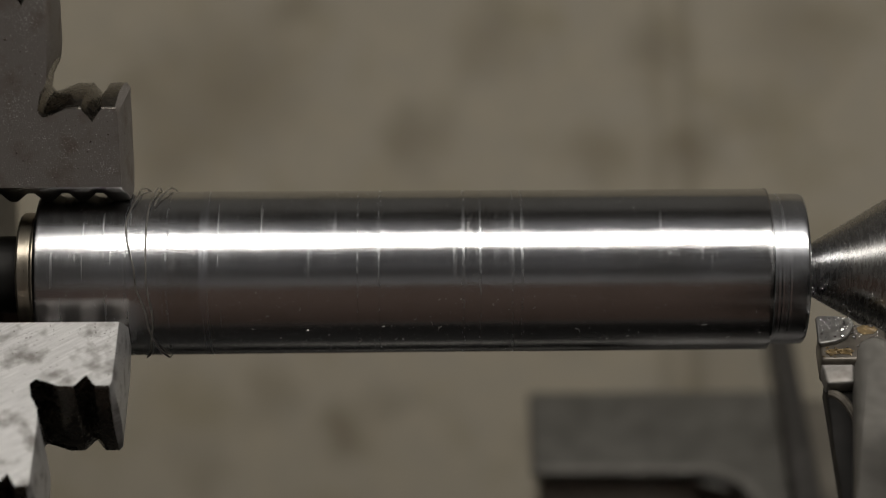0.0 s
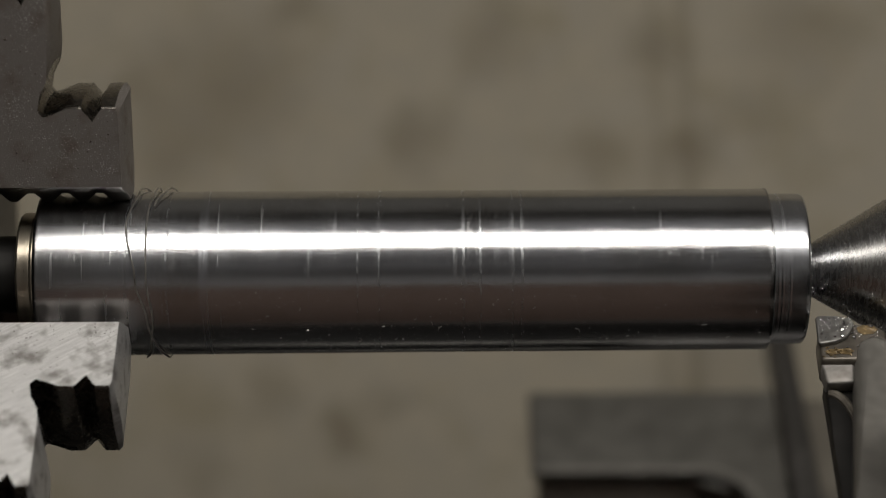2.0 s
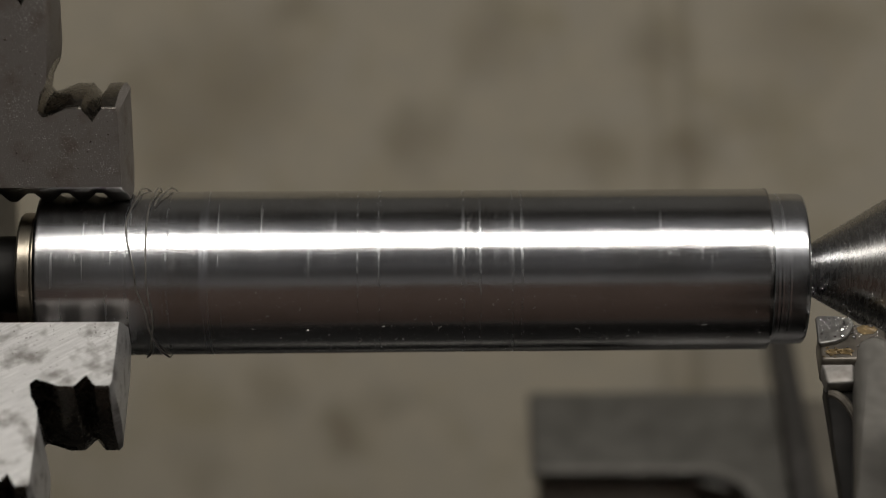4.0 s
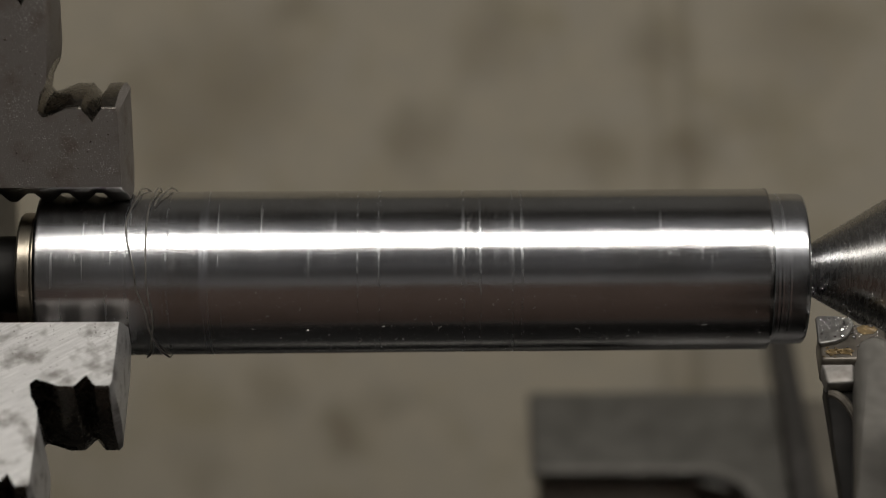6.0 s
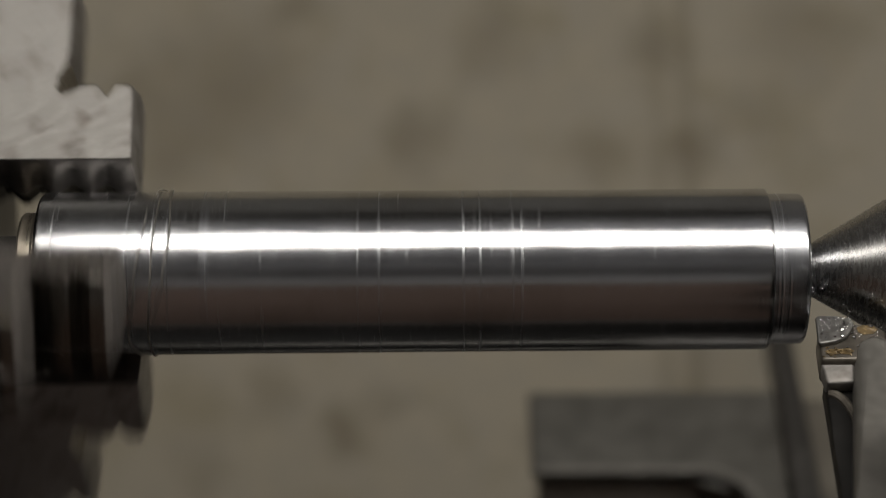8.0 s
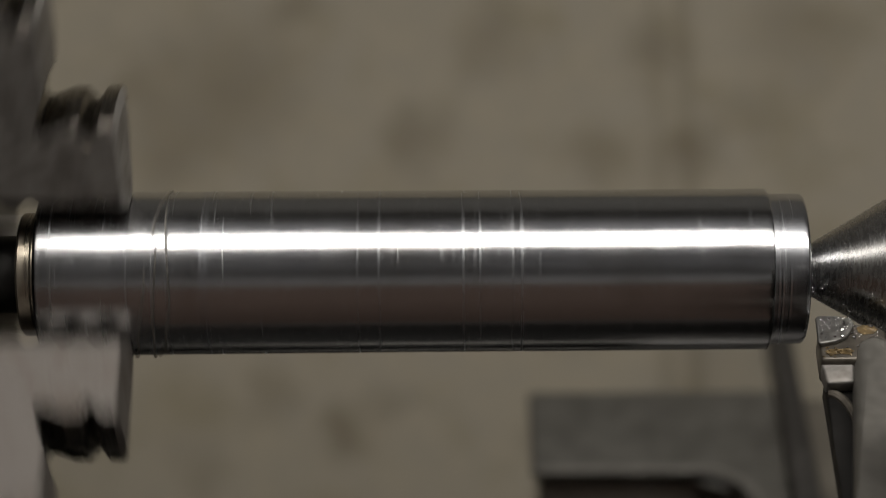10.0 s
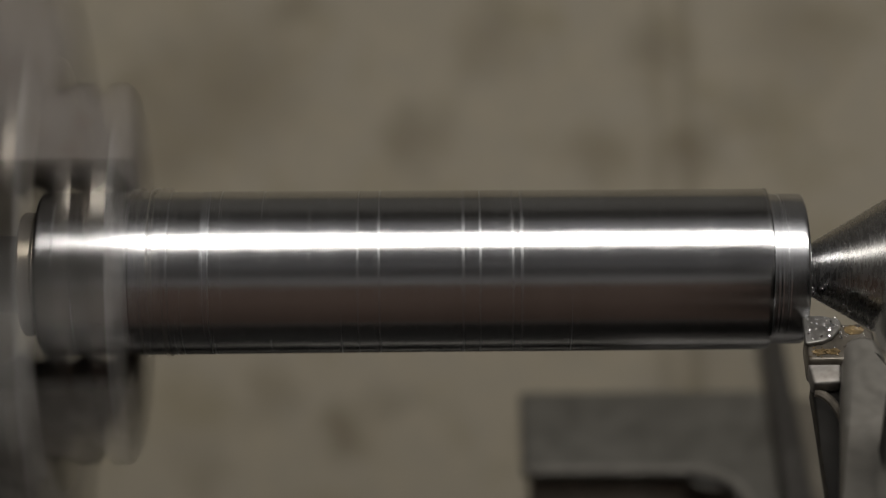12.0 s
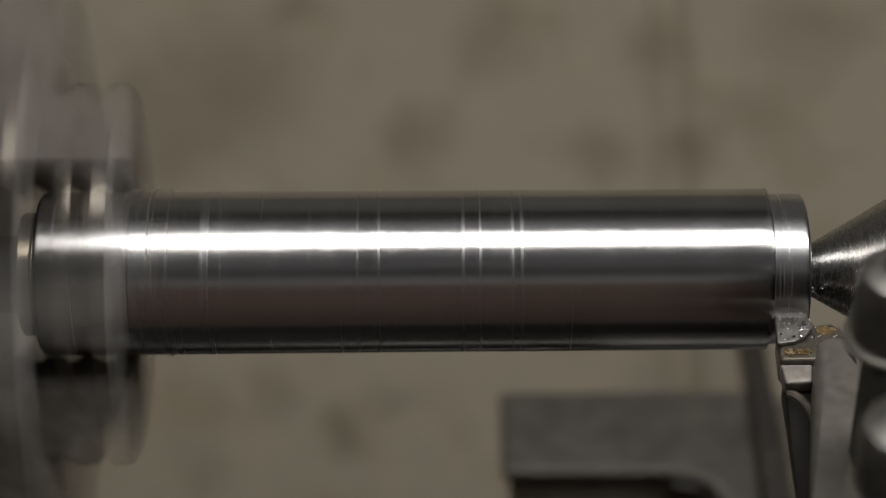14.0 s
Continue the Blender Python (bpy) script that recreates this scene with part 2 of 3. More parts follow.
def box(bm, x0, x1, y0, y1, z0, z1, bevel=0.0):
    r = bmesh.ops.create_cube(bm, size=1)
    bmesh.ops.scale(bm, vec=(x1 - x0, y1 - y0, z1 - z0), verts=r["verts"])
    bmesh.ops.translate(bm, vec=((x0 + x1) / 2, (y0 + y1) / 2, (z0 + z1) / 2), verts=r["verts"])
    if bevel:
        edges = list({e for v in r["verts"] for e in v.link_edges})
        bmesh.ops.bevel(bm, geom=edges, offset=bevel, segments=3, affect="EDGES", profile=0.5)
    return bm


def revolve(profile, n=160, bm=None):
    """A solid of revolution about x from (x, r) pairs, in plan units."""
    bm = bm or bmesh.new()
    rings = []
    for x, r in profile:
        rings.append([bm.verts.new((x * U, r * U * math.cos(2 * math.pi * k / n), r * U * math.sin(2 * math.pi * k / n))) for k in range(n)])
    for a, b in zip(rings, rings[1:]):
        for k in range(n):
            bm.faces.new((a[k], a[(k + 1) % n], b[(k + 1) % n], b[k]))
    bm.faces.new(rings[0])
    bm.faces.new(rings[-1])
    return bm


def slab(outline, z0, z1, bevel=0.0, bm=None):
    """A plate with an outline of (x, y) plan units between two heights in plan units."""
    bm = bm or bmesh.new()
    low = [bm.verts.new((x * U, y * U, z0 * U)) for x, y in outline]
    high = [bm.verts.new((x * U, y * U, z1 * U)) for x, y in outline]
    n = len(outline)
    faces = [bm.faces.new(low), bm.faces.new(high)]
    faces += [bm.faces.new((low[k], low[(k + 1) % n], high[(k + 1) % n], high[k])) for k in range(n)]
    if bevel:
        bmesh.ops.bevel(bm, geom=list({e for f in faces for e in f.edges}), offset=bevel * U, segments=3, affect="EDGES", profile=0.5)
    return bm


def tube(path, radius, n=8, bm=None):
    """A thin round strand along a list of points (metres)."""
    bm = bm or bmesh.new()
    rings = []
    for i, p in enumerate(path):
        d = (path[min(i + 1, len(path) - 1)] - path[max(i - 1, 0)]).normalized()
        a = d.orthogonal().normalized()
        if rings:
            a = (last - d * last.dot(d)).normalized()
        last = a
        b = d.cross(a)
        rings.append([bm.verts.new(p + (a * math.cos(2 * math.pi * k / n) + b * math.sin(2 * math.pi * k / n)) * radius) for k in range(n)])
    for r0, r1 in zip(rings, rings[1:]):
        for k in range(n):
            bm.faces.new((r0[k], r0[(k + 1) % n], r1[(k + 1) % n], r1[k]))
    bm.faces.new(rings[0])
    bm.faces.new(rings[-1])
    return bm


# ---- the room ----
def room():
    x0, x1, y0, y1, z0, z1 = -2.2, 2.2, -1.4, 0.95, -1.0, 1.9
    t = 0.12
    # Nothing here is in view; tones are chosen for the steel's reflections.
    for name, dims, mat, label in (
            ("floor", (x0, x1, y0, y1, z0 - t, z0), FLOOR, "dark concrete workshop floor"),
            ("ceiling", (x0, x1, y0, y1, z1, z1 + t), CEIL, "plain grey workshop ceiling"),
            ("wall_north", (x0, x1, y1, y1 + t, z0, z1), BACKWALL, "plain grey workshop wall"),
            ("wall_south", (x0, x1, y0 - t, y0, z0, z1), CEIL, "plain grey unseen wall, lower part brown for the bar's reflection"),
            ("wall_west", (x0 - t, x0, y0, y1, z0, z1), WALL, "plain brownish workshop wall"),
            ("wall_east", (x1, x1 + t, y0, y1, z0, z1), WALL, "plain brownish workshop wall")):
        part(name, box(bmesh.new(), *dims), mat)
        tagged(bpy.data.objects[name], label, name.split("_")[0], kind="structure")
    # Unseen band, added so the bar mirrors brown below its highlight.
    part("brown_band", box(bmesh.new(), x0, x1, y0, y0 + 0.01, z0, 0.56), WALL, bpy.data.objects["wall_south"], "unseen brown band added for the bar's reflection")


def tray():
    ob = empty("chip_tray", "tan painted sheet metal chip tray with oil stains", "chip tray", kind="structure")
    x0, x1, y0, y1, t = -0.75, 0.75, -0.30, 0.17, 0.004
    part("tray_sheet", box(bmesh.new(), x0, x1, y0, y1, TRAY_Z - t, TRAY_Z), TRAY, ob)
    back = part("sloped_back", box(bmesh.new(), x0, x1, 0.0, 0.90, -t, 0.0), TRAY, ob)
    back.matrix_basis = pose(0, y1, TRAY_Z, 33)
    for d in ((x0, x1, y0 - t, y0), (x0 - t, x0, y0 - t, y1 + t), (x1, x1 + t, y0 - t, y1 + t)):
        part("rim", box(bmesh.new(), *d, TRAY_Z - t, TRAY_Z + 0.05), TRAY, ob)
    for sx in (-0.5, 0.5):
        part("stand", box(bmesh.new(), sx - 0.12, sx + 0.12, -0.2, 0.16, -1.0, TRAY_Z - t, 0.01), LACQUER, ob, "green-grey painted stand")


def bed():
    ob = empty("lathe_bed", "dark cast iron lathe bed out of view, added to darken the bar's reflection", "lathe bed")
    # Out of view: black casting added so the bar's underside mirrors dark.
    part("bed_casting", box(bmesh.new(), -0.58, 0.60, -0.295, 0.130, TRAY_Z, -0.235, 0.004), BLACK, ob)
    # Lighter strips, added to give a thin bright line in the bar.
    for y in (-0.055, 0.045):
        part("way", box(bmesh.new(), -0.18, 0.60, y, y + 0.022, -0.235, -0.222, 0.002), CLAMP, ob, "pale way out of view, added for a bright line in the bar")


def lamp(along):
    ob = empty("tube_lamp", "long workshop tube lamp hung over the machine", "lamp", "lamps in a row")
    m = look(LAMP + along, LAMP_AIM + along)
    ob.matrix_world = m
    bm = box(bmesh.new(), -0.63, 0.63, -0.17, 0.17, 0.01, 0.06, 0.008)
    part("housing", bm, LAMPBODY, ob)
    for sx in (-0.5, 0.5):
        top = m.inverted() @ Vector((LAMP.x + along.x + sx, LAMP.y, 1.9))
        part("hanger", tube([Vector((sx, 0.0, 0.05)), top], 0.004), DARK, ob)


# ---- chuck ----
JH = 87.5


def jaw_mesh(finish):
    """One stepped jaw along +y: a profile carried across the jaw's width, narrowed to a toothed pad at the bar."""
    outer = [(-549, 318), (-554, 326), (-578, 326), (-594, 303), (-612, 326), (-638, 326), (-662, 316), (-678, 311), (-686, 322), (-682, 345),
             (-668, 374), (-664, 404), (-664, 522), (-669, 530), (-688, 530), (-702, 505), (-719, 530), (-755, 530), (-772, 520), (-786, 515), (-794, 526), (-790, 549),
             (-769, 576), (-764, 604), (-764, 735), (-880, 735)]
    inner = [(-880, 0)]
    x = -872
    while x < -575:
        inner += [(x, 0), (x + 12, 0), (x + 30, 15), (x + 42, 15)]
        x += 60
    inner += [(-573, 0), (-552, 0), (-549, 4)]
    n_o = len(outer)
    rows = []
    bm = bmesh.new()
    for s in (-JH, -JH + 3, -56, -26, -9, 9, 26, 56, JH - 3, JH):
        edge = abs(s) >= JH - 0.1
        ring = []
        for x, r in outer:
            rr = math.sqrt(max(1.0, r * r + JH * JH - s * s)) if r < 600 else r
            bulge = (7 * (1 - (s / JH) ** 2) - (1.5 if edge else 0)) if x in (-549, -664, -764) else 0
            ring.append((x + bulge, rr - (2 if edge else 0)))
        for x, d in inner:
            if abs(s) > 60:
                rr = 186 if edge else 183
            elif abs(s) > 30:
                rr = 164 + 0.5 * d
            else:
                rr = math.sqrt(144.4 ** 2 - s * s) + d
            bulge = 7 * (1 - (s / JH) ** 2) if x == -549 else 0
            ring.append((x + bulge, rr))
        rows.append([bm.verts.new((x * U, r * U, s * U)) for x, r in ring])
    for a, b in zip(rows, rows[1:]):
        n = len(a)
        for k in range(n):
            j = (k + 1) % n
            # outer runs to the chuck face and the pad runs back to the tip
            f = bm.faces.new((a[k], a[j], b[j], b[k]))
            # steps and toothed pad get darker tones than the sides
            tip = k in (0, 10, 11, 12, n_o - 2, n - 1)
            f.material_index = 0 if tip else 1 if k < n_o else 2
    bm.faces.new(rows[0])
    bm.faces.new(rows[-1])
    me = mesh_of(bm, finish, 30)
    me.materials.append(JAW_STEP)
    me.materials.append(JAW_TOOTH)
    return me


def chuck():
    ob = empty("lathe_chuck", "three-jaw steel lathe chuck gripping the bar", "chuck")
    body = revolve([(-884, 190), (-884, 770), (-892, 780), (-1240, 780), (-1250, 770), (-1250, 190)], 128)
    bmesh.ops.delete(body, geom=[f for f in body.faces if len(f.verts) > 4], context="FACES")
    me = body
    inner = revolve([(-884, 190), (-1250, 190)], 128)
    bmesh.ops.delete(inner, geom=[f for f in inner.faces if len(f.verts) > 4], context="FACES")
    part("chuck_body", me, DARK, ob)
    part("bore", inner, DARK, ob, "dark bore")
    part("back_plate", revolve([(-1254, 500), (-1350, 500)], 64), DARK, ob)
    # Texture differs by jaw; the light and dark tones stand for its lighting.
    finishes = ((JAW_SHADED, "stepped steel jaw with pitted sides, toned as in shade"), (JAW_LIT, "stepped steel jaw with ground sides, toned as lit"), (JAW_MID, "stepped steel jaw with worn sides, toned as half lit"))
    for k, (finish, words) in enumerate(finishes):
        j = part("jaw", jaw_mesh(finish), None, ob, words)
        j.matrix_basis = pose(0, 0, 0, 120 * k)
    return ob


def workpiece():
    ob = empty("steel_bar", "bright turned round steel bar held in the chuck", "workpiece")
    body = [(-703, 100), (-705, 139), (-700, 144), (-696, 144.4)]
    rings = [(-545, 0.5, 3), (-475, 1.0, 2), (-411, 0.2, 8), (-280, 0.03, 1), (-232, 0.03, 2), (-147, 0.05, 1.5), (-110, 0.12, 2), (-84, 0.03, 1), (-38, 0.03, 1),
             (35, 0.12, 2.5), (50, 0.03, 1), (64, 0.08, 2), (120, 0.12, 2), (136, 0.1, 2.5), (300, 0.02, 1), (452, 0.02, 1)]
    rings.sort()
    for x, d, w in rings:
        r = 144 - 2.2 * (x + 475) / 1060
        body += [(x - w - 1.2, r), (x - w, r), (x, r - 0.6 * d), (x + w, r), (x + w + 1.2, r)]
    body += [(559, 142.0), (565, 142.0), (568, 141.4), (569, 137), (570, 133.5), (571, 132.7)]
    for x, d in ((577, 0.5), (584, 0.8), (597, 0.9)):
        body += [(x - 3, 132.6), (x - 2, 132.6), (x, 132.6 - 0.6 * d), (x + 2, 132.6), (x + 3, 132.6)]
    body += [(624, 132.4), (629, 132), (632, 130), (633, 128), (633, 30)]
    bar = part("bar_body", revolve(body, 256), BARSTEEL, ob)
    bar.data.materials.append(BAND)
    bar.data.materials.append(FEED_LINE)
    for p in bar.data.polygons:
        x = p.center.x / U
        if x > 570 or abs(x + 411) < 8.2:
            p.material_index = 1
        elif any(abs(x - rx) < w + 0.2 and d > 0.04 for rx, d, w in rings):
            p.material_index = 2
    part("spigot", revolve([(-740, 60), (-740, 105), (-736, 109), (-716, 109), (-713, 106), (-704, 106)], 192), SPIGOT, ob, "short turned spigot at the gripped end")
    burr = [Vector((567.5 * U, 142.2 * U * math.cos(radians(a)), 142.2 * U * math.sin(radians(a)))) for a in range(-40, 60, 4)]
    part("burr", tube(burr, 1.3 * U, 6), TURNED, ob, "thin raised burr at the shoulder")
    part("stub", revolve([(-741, 60), (-741, 66), (-744, 68), (-1000, 68)], 64), BLACK, ob, "dark oily stub behind the spigot")
    return ob


def swarf():
    ob = empty("swarf_strand", "thin curled steel swarf strands wound round the bar", "swarf")
    for knots in ([(-40, -512), (20, -530), (56, -545), (94, -528), (123, -510), (175, -484), (230, -478), (300, -500)],
                  [(-60, -492), (0, -500), (56, -510), (94, -509), (123, -500), (150, -508), (180, -524), (215, -520)],
                  [(-90, -478), (-20, -470), (10, -480), (40, -500)]):
        pts = []
        for (a0, x0), (a1, x1) in zip(knots, knots[1:]):
            for i in range(10):
                f = i / 10
                g = f * f * (3 - 2 * f)
                v = a0 + (a1 - a0) * f
                a = radians(v - 18)
                r = 146.5 + 1.5 * math.sin(3 * a) + 5.5 * math.exp(-((v - 4) / 24) ** 2)
                pts.append(Vector(((x0 + (x1 - x0) * g) * U, r * U * math.cos(a), r * U * math.sin(a))))
        part("strand", tube(pts, 1.7 * U, 6), SWARF_STEEL, ob)
    return ob


def lint():
    """Tiny curls of fine swarf lying on the oily bar."""
    rng = random.Random(5)
    bm = bmesh.new()
    for i in range(30):
        x, a0 = rng.uniform(-330, 560), radians(rng.uniform(84, 128))
        size, turn, bend = rng.uniform(1.5, 5.5) * (1.3 if i % 6 == 0 else 0.7), rng.uniform(0, 6.3), rng.uniform(-0.7, 0.7)
        pts = []
        for t in range(7):
            x += size * 0.4 * math.cos(turn + bend * t)
            a0 += size * 0.4 * math.sin(turn + bend * t) / 143
            r = 144.2 - 2.2 * (x + 475) / 1060
            pts.append(Vector((x * U, r * U * math.cos(a0), r * U * math.sin(a0))))
        tube(pts, rng.uniform(0.35, 0.6) * U, 5, bm)
    return tagged(new("steel_lint", mesh_of(bm, SWARF_STEEL)), "tiny curled steel fluff stuck to the oily bar", "metal chips", kind="stuff")


def centre():
    ob = empty("lathe_centre", "hardened sixty degree lathe centre with scratches and oil", "lathe centre")
    prof = [(571, 2)]
    for g in (703, 711):
        r = (g - 568) * 0.575
        prof += [(g - 2.2, r - 1.25), (g - 1.6, r - 1.9), (g + 1.0, r - 0.5), (g + 1.6, r + 0.9), (g + 2.2, r + 1.25)]
    prof += [(786, 125.5), (790, 127), (960, 127), (962, 120), (1400, 110)]
    part("cone", revolve(prof, 160), CENTRE, ob).matrix_basis = pose(0, -1.4 * U, -1.7 * U)
    part("quill", revolve([(1150, 130), (1150, 190), (1160, 200), (2100, 200)], 96), CENTRE, ob)
    t = tagged(new("tailstock", mesh_of(box(bmesh.new(), 1500 * U, 2900 * U, -0.06, 0.06, TRAY_Z, 0.05, 0.012), LACQUER)), "green-grey painted cast tailstock", "tailstock")
    h = tagged(new("headstock", mesh_of(box(bmesh.new(), -0.60, -1352 * U, -0.14, 0.14, TRAY_Z, 0.13, 0.015), LACQUER)), "green-grey painted cast headstock", "headstock")


# ---- carriage ----
MM = 0.001


def plate(outline, z0, z1, bevel=0.0):
    """A plate from an outline, heights and an edge rounding in millimetres."""
    k = MM / U
    return slab([(x * k, y * k) for x, y in outline], z0 * k, z1 * k, bevel * k)


def slide():
    ob = empty("cross_slide", "oily grey cast iron cross slide with a rounded front edge", "cross slide")
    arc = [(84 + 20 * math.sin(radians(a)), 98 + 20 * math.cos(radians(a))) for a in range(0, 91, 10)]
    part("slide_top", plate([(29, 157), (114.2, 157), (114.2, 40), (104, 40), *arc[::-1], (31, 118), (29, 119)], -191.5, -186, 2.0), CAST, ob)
    # Lighter strip along the rounded edge: its highlight is put into the colour.
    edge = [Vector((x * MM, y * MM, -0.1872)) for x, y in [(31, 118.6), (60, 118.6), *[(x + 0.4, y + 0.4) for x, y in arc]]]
    part("edge_highlight", tube(edge, 0.0017, 10), CLAMP, ob, "lighter rounded edge strip with its highlight in the colour")
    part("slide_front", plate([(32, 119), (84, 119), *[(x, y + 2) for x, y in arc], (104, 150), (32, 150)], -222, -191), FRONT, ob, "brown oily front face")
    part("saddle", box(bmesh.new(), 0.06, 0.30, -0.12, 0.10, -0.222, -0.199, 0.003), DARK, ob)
    # Dark strip put in for the shaded gap between slide and side plate.
    part("gap_strip", plate([(114.5, 240), (122.5, 240), (125, 40), (115.5, 40)], -196, -184, 1.0), DARK, ob, "dark strip for the shaded gap beside the slide")
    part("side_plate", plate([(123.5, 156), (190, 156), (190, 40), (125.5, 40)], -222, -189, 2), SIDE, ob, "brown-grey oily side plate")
    bolt = revolve([(0, 26), (18, 26), (24, 20)], 24)
    bmesh.ops.rotate(bolt, verts=bolt.verts, matrix=Matrix.Rotation(radians(90), 3, "Z"))
    bmesh.ops.translate(bolt, verts=bolt.verts, vec=(0.068, 0.1178, -0.205))
    bmesh.ops.rotate(bolt, verts=bolt.verts, cent=(0.068, 0.1178, -0.205), matrix=Matrix.Rotation(radians(180), 3, "Z"))
    part("bolt", bolt, CENTRE, ob)
    return ob


def upright(x, y, profile):
    """A turned post standing upright, from (height, radius) pairs in millimetres."""
    b = revolve([(h * MM / U, r * MM / U) for h, r in profile], 48)
    bmesh.ops.rotate(b, verts=b.verts, matrix=Matrix.Rotation(radians(-90), 3, "Y"))
    bmesh.ops.translate(b, verts=b.verts, vec=(x * MM, y * MM, 0))
    return b


def tool():
    ob = empty("tool_holder", "steel turning tool holder with a clamped carbide insert", "tool holder")
    part("neck", plate([(90.6, -21), (99, -20), (104, -18.8), (107, -22), (107, -32.2), (90.2, -32.2)], -9, -1.3, 0.9), HOLDER, ob, "oily darkened steel neck")
    bevel = plate([(90.2, -31.6), (98.2, -31.4), (97.8, -37.2), (91.2, -37.6)], -8, -2.9, 0.7)
    bmesh.ops.rotate(bevel, verts=bevel.verts, cent=(0.094, -0.0316, -0.0029), matrix=Matrix.Rotation(radians(14), 3, "X"))
    part("bevel", bevel, JAW_MID, ob, "bright worn bevel")
    part("shank", plate([(91.0, -33), (104, -33), (104, -150), (91.6, -150), (90.6, -75), (90.9, -55)], -13, -8, 1.0), BLACK, ob, "dark square tool shank")
    rib = [Vector(((91.6 + 5.8 * math.sin(radians(a))) * MM, (-50 + 13 * math.cos(radians(a))) * MM, -0.0078)) for a in range(0, 100, 8)]
    part("rib", tube(rib, 0.0011, 10), HOLDER, ob)
    ins = [(90.2, -18.3), (91, -17.7), (95, -17.9), (98.6, -18.6), (99.3, -20), (98.9, -22.2), (96.8, -25.4), (94.2, -27), (90.3, -27.9), (89.8, -27.2)]
    part("insert", plate(ins, -1.3, 0, 0.45), INSERT, ob, "grey carbide insert wet with oil")
    film = plate([(99.9, -21.0), (101.6, -20.0), (104.2, -20.4), (104.9, -21.8), (103.6, -23.2), (101.2, -23.4), (100.1, -22.6)], -1.35, -1.15, 0.08)
    part("oil_film", film, BRASSY, ob, "amber oil pooled on the neck")
    smear = plate([(91.2, -29.4), (92.6, -28.5), (95.0, -28.8), (97.2, -28.2), (98.2, -29.3), (97.0, -30.6), (94.6, -30.2), (92.4, -31.0)], -1.35, -1.15, 0.08)
    part("oil_smear", smear, BRASSY, ob, "golden oil smear below the insert")
    part("clamp_arm", plate([(98.7, -28), (100.5, -25), (104, -23.8), (107.5, -25.5), (108.8, -31), (107.6, -44), (110, -54), (118, -60), (118, -130), (88, -130), (91.3, -84)], -12, 0.5, 3.2), CLAMP, ob,
         "plain worn steel clamp arm")
    part("post", plate([(102, -62), (190, -62), (190, -220), (100, -220)], -60, 42, 3), BLACK, ob, "black tool post")
    part("post_base", plate([(130, -70), (190, -70), (190, -220), (130, -220)], -300, -60, 2), BLACK, ob)
    for x, y, r in ((106.0, -74, 9.5), (100.4, -120, 9.5)):
        screw = part("screw", upright(x, y, [(44, r - 0.6), (46, r), (58, r), (61, r - 1), (62.5, r - 3.5), (62.5, 4), (57, 3.8)]), SCREW, ob, "worn steel clamping screw")
        part("washer", upright(x, y, [(42, r + 0.4), (42.4, r + 1.2), (43.6, r + 1.2), (44, r + 0.6)]), CLAMP, screw)
    return ob


def droplets():
    """Oil droplets and fine chips lying on the insert and the neck."""
    rng = random.Random(7)
    mat, tag = CHIP, ("clear oil droplets and fine bright chips on the insert", "oil droplets")
    bm = bmesh.new()
    for i in range(130):
        if i < 85:
            x, y, z = rng.uniform(90.4, 98.6), rng.uniform(-23.5, -18.4), 0
        else:
            x, y, z = rng.uniform(99, 106), rng.uniform(-24, -20), -1.3
        r = 0.06 + 0.24 * rng.random() ** 3
        b = bmesh.ops.create_icosphere(bm, subdivisions=2, radius=r * MM)
        bmesh.ops.scale(bm, vec=(1, 1, 0.6), verts=b["verts"])
        bmesh.ops.translate(bm, vec=(x * MM, y * MM, z * MM), verts=b["verts"])
    return tagged(new("oil_droplets", mesh_of(bm, mat)), *tag, kind="stuff")


def chips():
    """Short curled chips caught on the neck below the insert."""
    rng = random.Random(11)
    ob = empty("chip_curls", "curled golden and bright chips stuck in oil", "metal chips", kind="stuff")
    gold, bright = bmesh.new(), bmesh.new()
    for i in range(40):
        g = i < 20
        cx = rng.uniform(91, 99) if g else rng.uniform(90.5, 105)
        cy = rng.uniform(-31.5, -28.5) if g else rng.uniform(-29, -20)
        r, a0 = rng.uniform(0.25, 0.75), rng.uniform(0, 6)
        z = 0.3 if cy > -27 and cx < 98 else -1.1
        pts = [Vector(((cx + r * math.cos(a0 + t * 0.5)) * MM, (cy + r * math.sin(a0 + t * 0.5)) * MM, (z + r * 0.25 * math.sin(t)) * MM)) for t in range(rng.randint(3, 6))]
        tube(pts, rng.uniform(0.10, 0.24) * MM, 5, gold if g else bright)
    part("gold_chips", gold, BRASSY, ob)
    part("bright_chips", bright, CHIP, ob)
    return ob


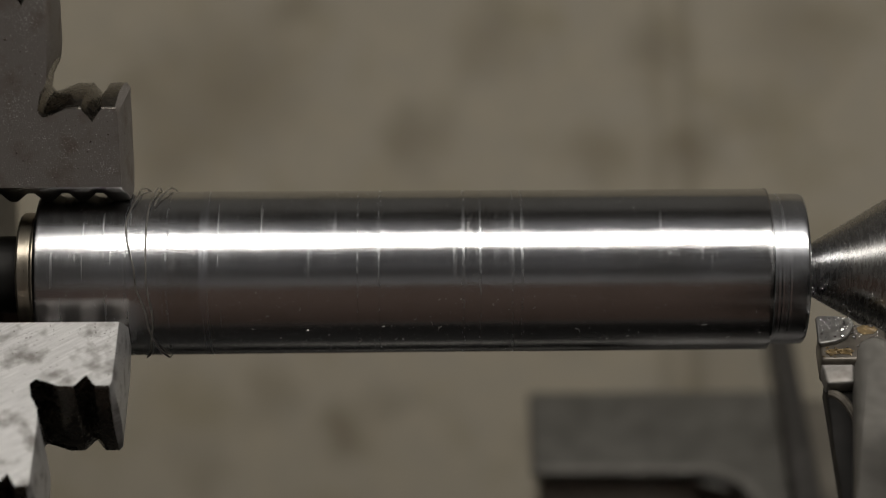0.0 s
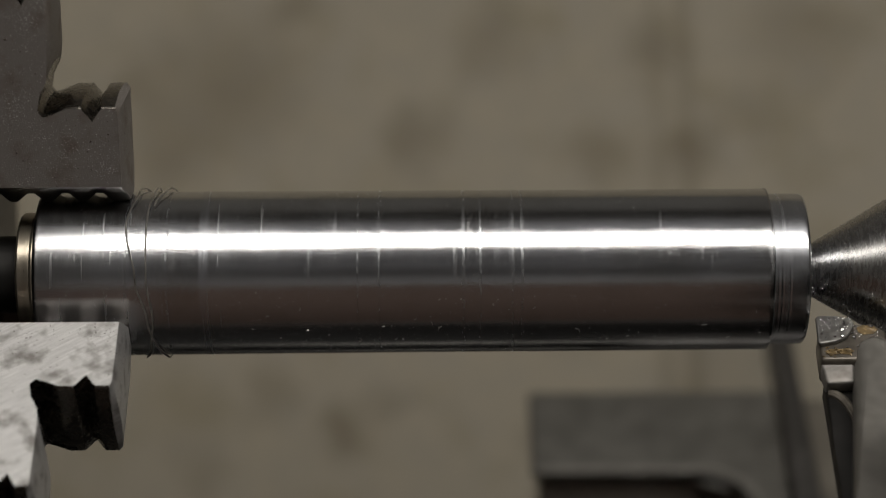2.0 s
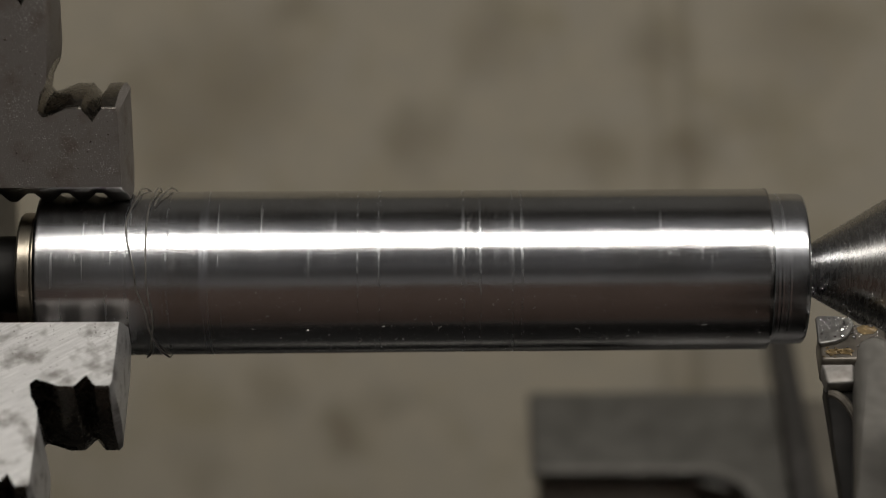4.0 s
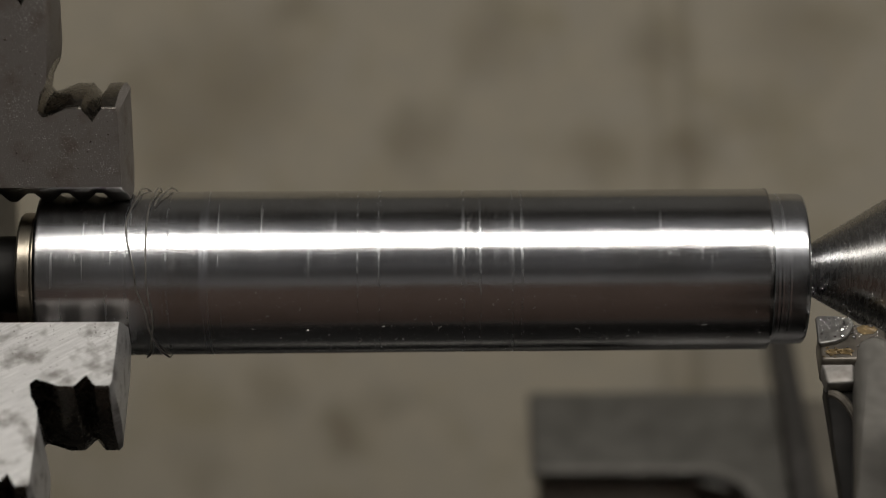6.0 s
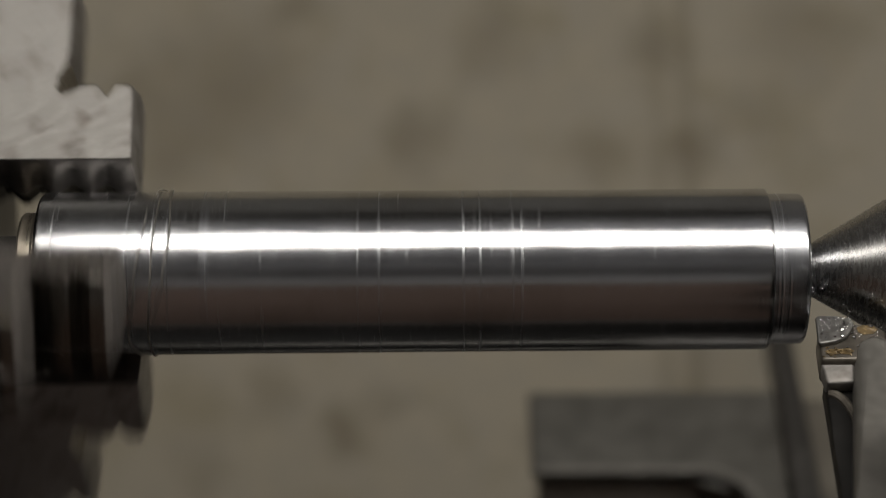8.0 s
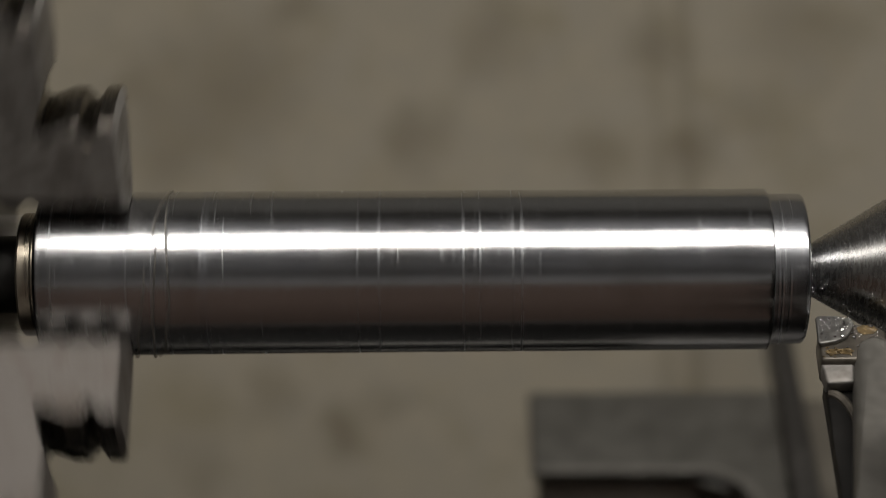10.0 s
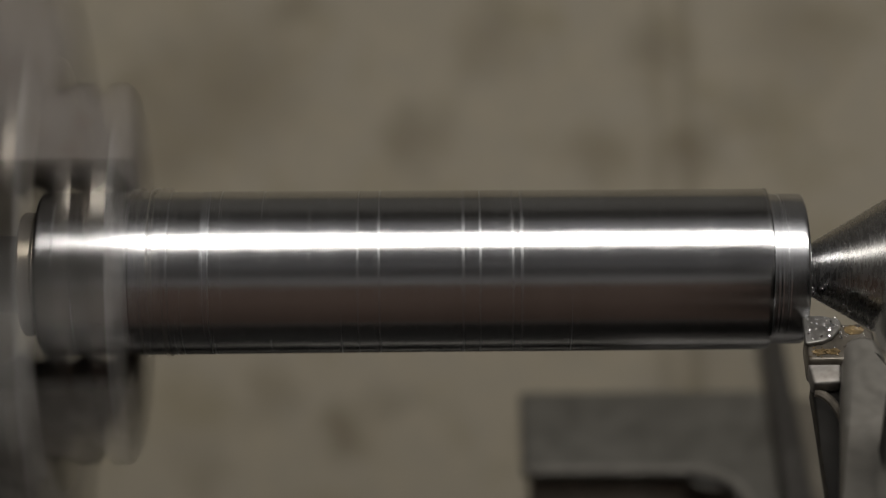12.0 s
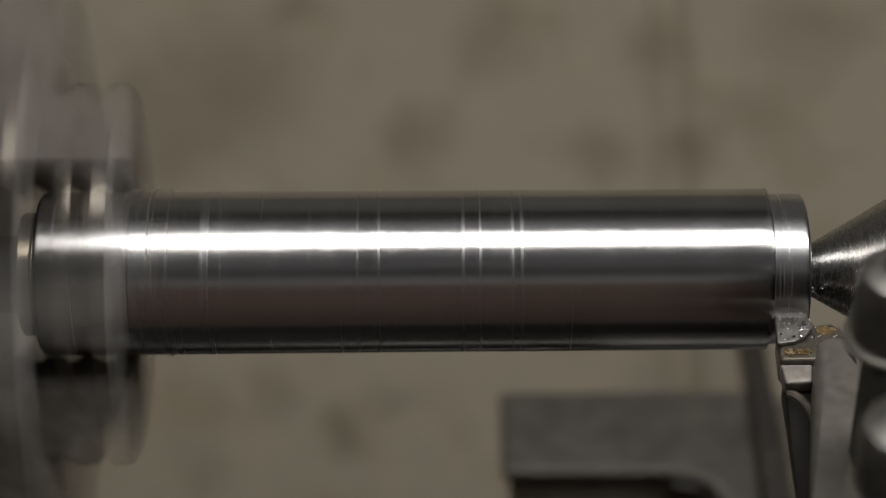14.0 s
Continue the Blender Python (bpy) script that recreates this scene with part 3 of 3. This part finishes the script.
def cone_chips():
    """Tiny chips stuck to the oily lower flank of the centre."""
    rng = random.Random(21)
    bm = bmesh.new()
    for i in range(46):
        x = rng.uniform(636, 720) if i > 20 else rng.uniform(634, 652)
        a = radians(rng.uniform(100, 165) - 50.5 + 101)
        r = (x - 568) * 0.575 + 0.9
        c = Vector((x * U, (r * math.cos(a) - 1.4) * U, (r * math.sin(a) - 1.7) * U))
        way = Vector((rng.uniform(-1, 1), rng.uniform(-1, 1), rng.uniform(-0.2, 1))).normalized()
        size = rng.uniform(1.5, 5.0) if i % 5 == 0 else rng.uniform(0.8, 2.0)
        bend = way.orthogonal().normalized() * size * 0.4
        tube([c - way * size * U, c + bend * U, c + way * size * U], rng.uniform(0.5, 0.9) * U, 5, bm)
    tagged(new("metal_chips", mesh_of(bm, CHIP)), "tiny bright chips stuck to the oily lathe centre", "metal chips", kind="stuff")


room()
tray()
bed()
lamp(Vector())
lamp(FAR)
CHUCK = chuck()
BAR = workpiece()
SWARF = swarf()
LINT = lint()
centre()
cone_chips()
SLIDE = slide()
TOOL = tool()
DROPS = droplets()
CHIPS = chips()

def spindle_rows():
    """Seconds and degrees turned: at rest, started, then at full speed."""
    rows = [(0.0, 18), (6.7, 18), (6.8, 60), (6.9, 90), (7.0, 115), (7.1, 143), (7.2, 174), (7.3, 207), (7.4, 240), (7.5, 281), (7.6, 320),
            (7.7, 355), (7.8, 391), (7.9, 426), (8.0, 461), (8.1, 498), (8.2, 535)]
    rows += [(8.2 + 0.1 * i, 535 + 809 * i / 21) for i in range(1, 21)]
    rows += [(10.3, 1344), (10.4, 1380), (10.5, 1413), (10.6, 1446), (10.7, 1485), (10.8, 1522), (10.9, 1562), (11.0, 1610), (11.1, 1648), (11.2, 1680)]
    a, quick = 1680.0, [20, 35, 45, 55, 55, 60, 60, 61, 62]
    for f in range(frame(11.2) + 1, frame(14.0) + 1):
        a += quick.pop(0) if quick else 72.0
        rows.append(((f - 1) / FPS, a))
    return rows


FEED = [(0.0, 0), (10.9, 0), (11.2, -3.0), (11.5, -10.0), (12.0, -22.5), (12.5, -35.0), (13.0, -46.5), (13.5, -58.5), (14.0, -70.5)]


def motions():
    turns = [(t, pose(0, 0, 0, a + TILT)) for t, a in spindle_rows()]
    for ob in (CHUCK, BAR, SWARF, LINT):
        walk(ob, turns)
    feed = [(t, pose(x * U, 0, 0)) for t, x in FEED]
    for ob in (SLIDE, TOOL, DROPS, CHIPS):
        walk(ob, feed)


motions()
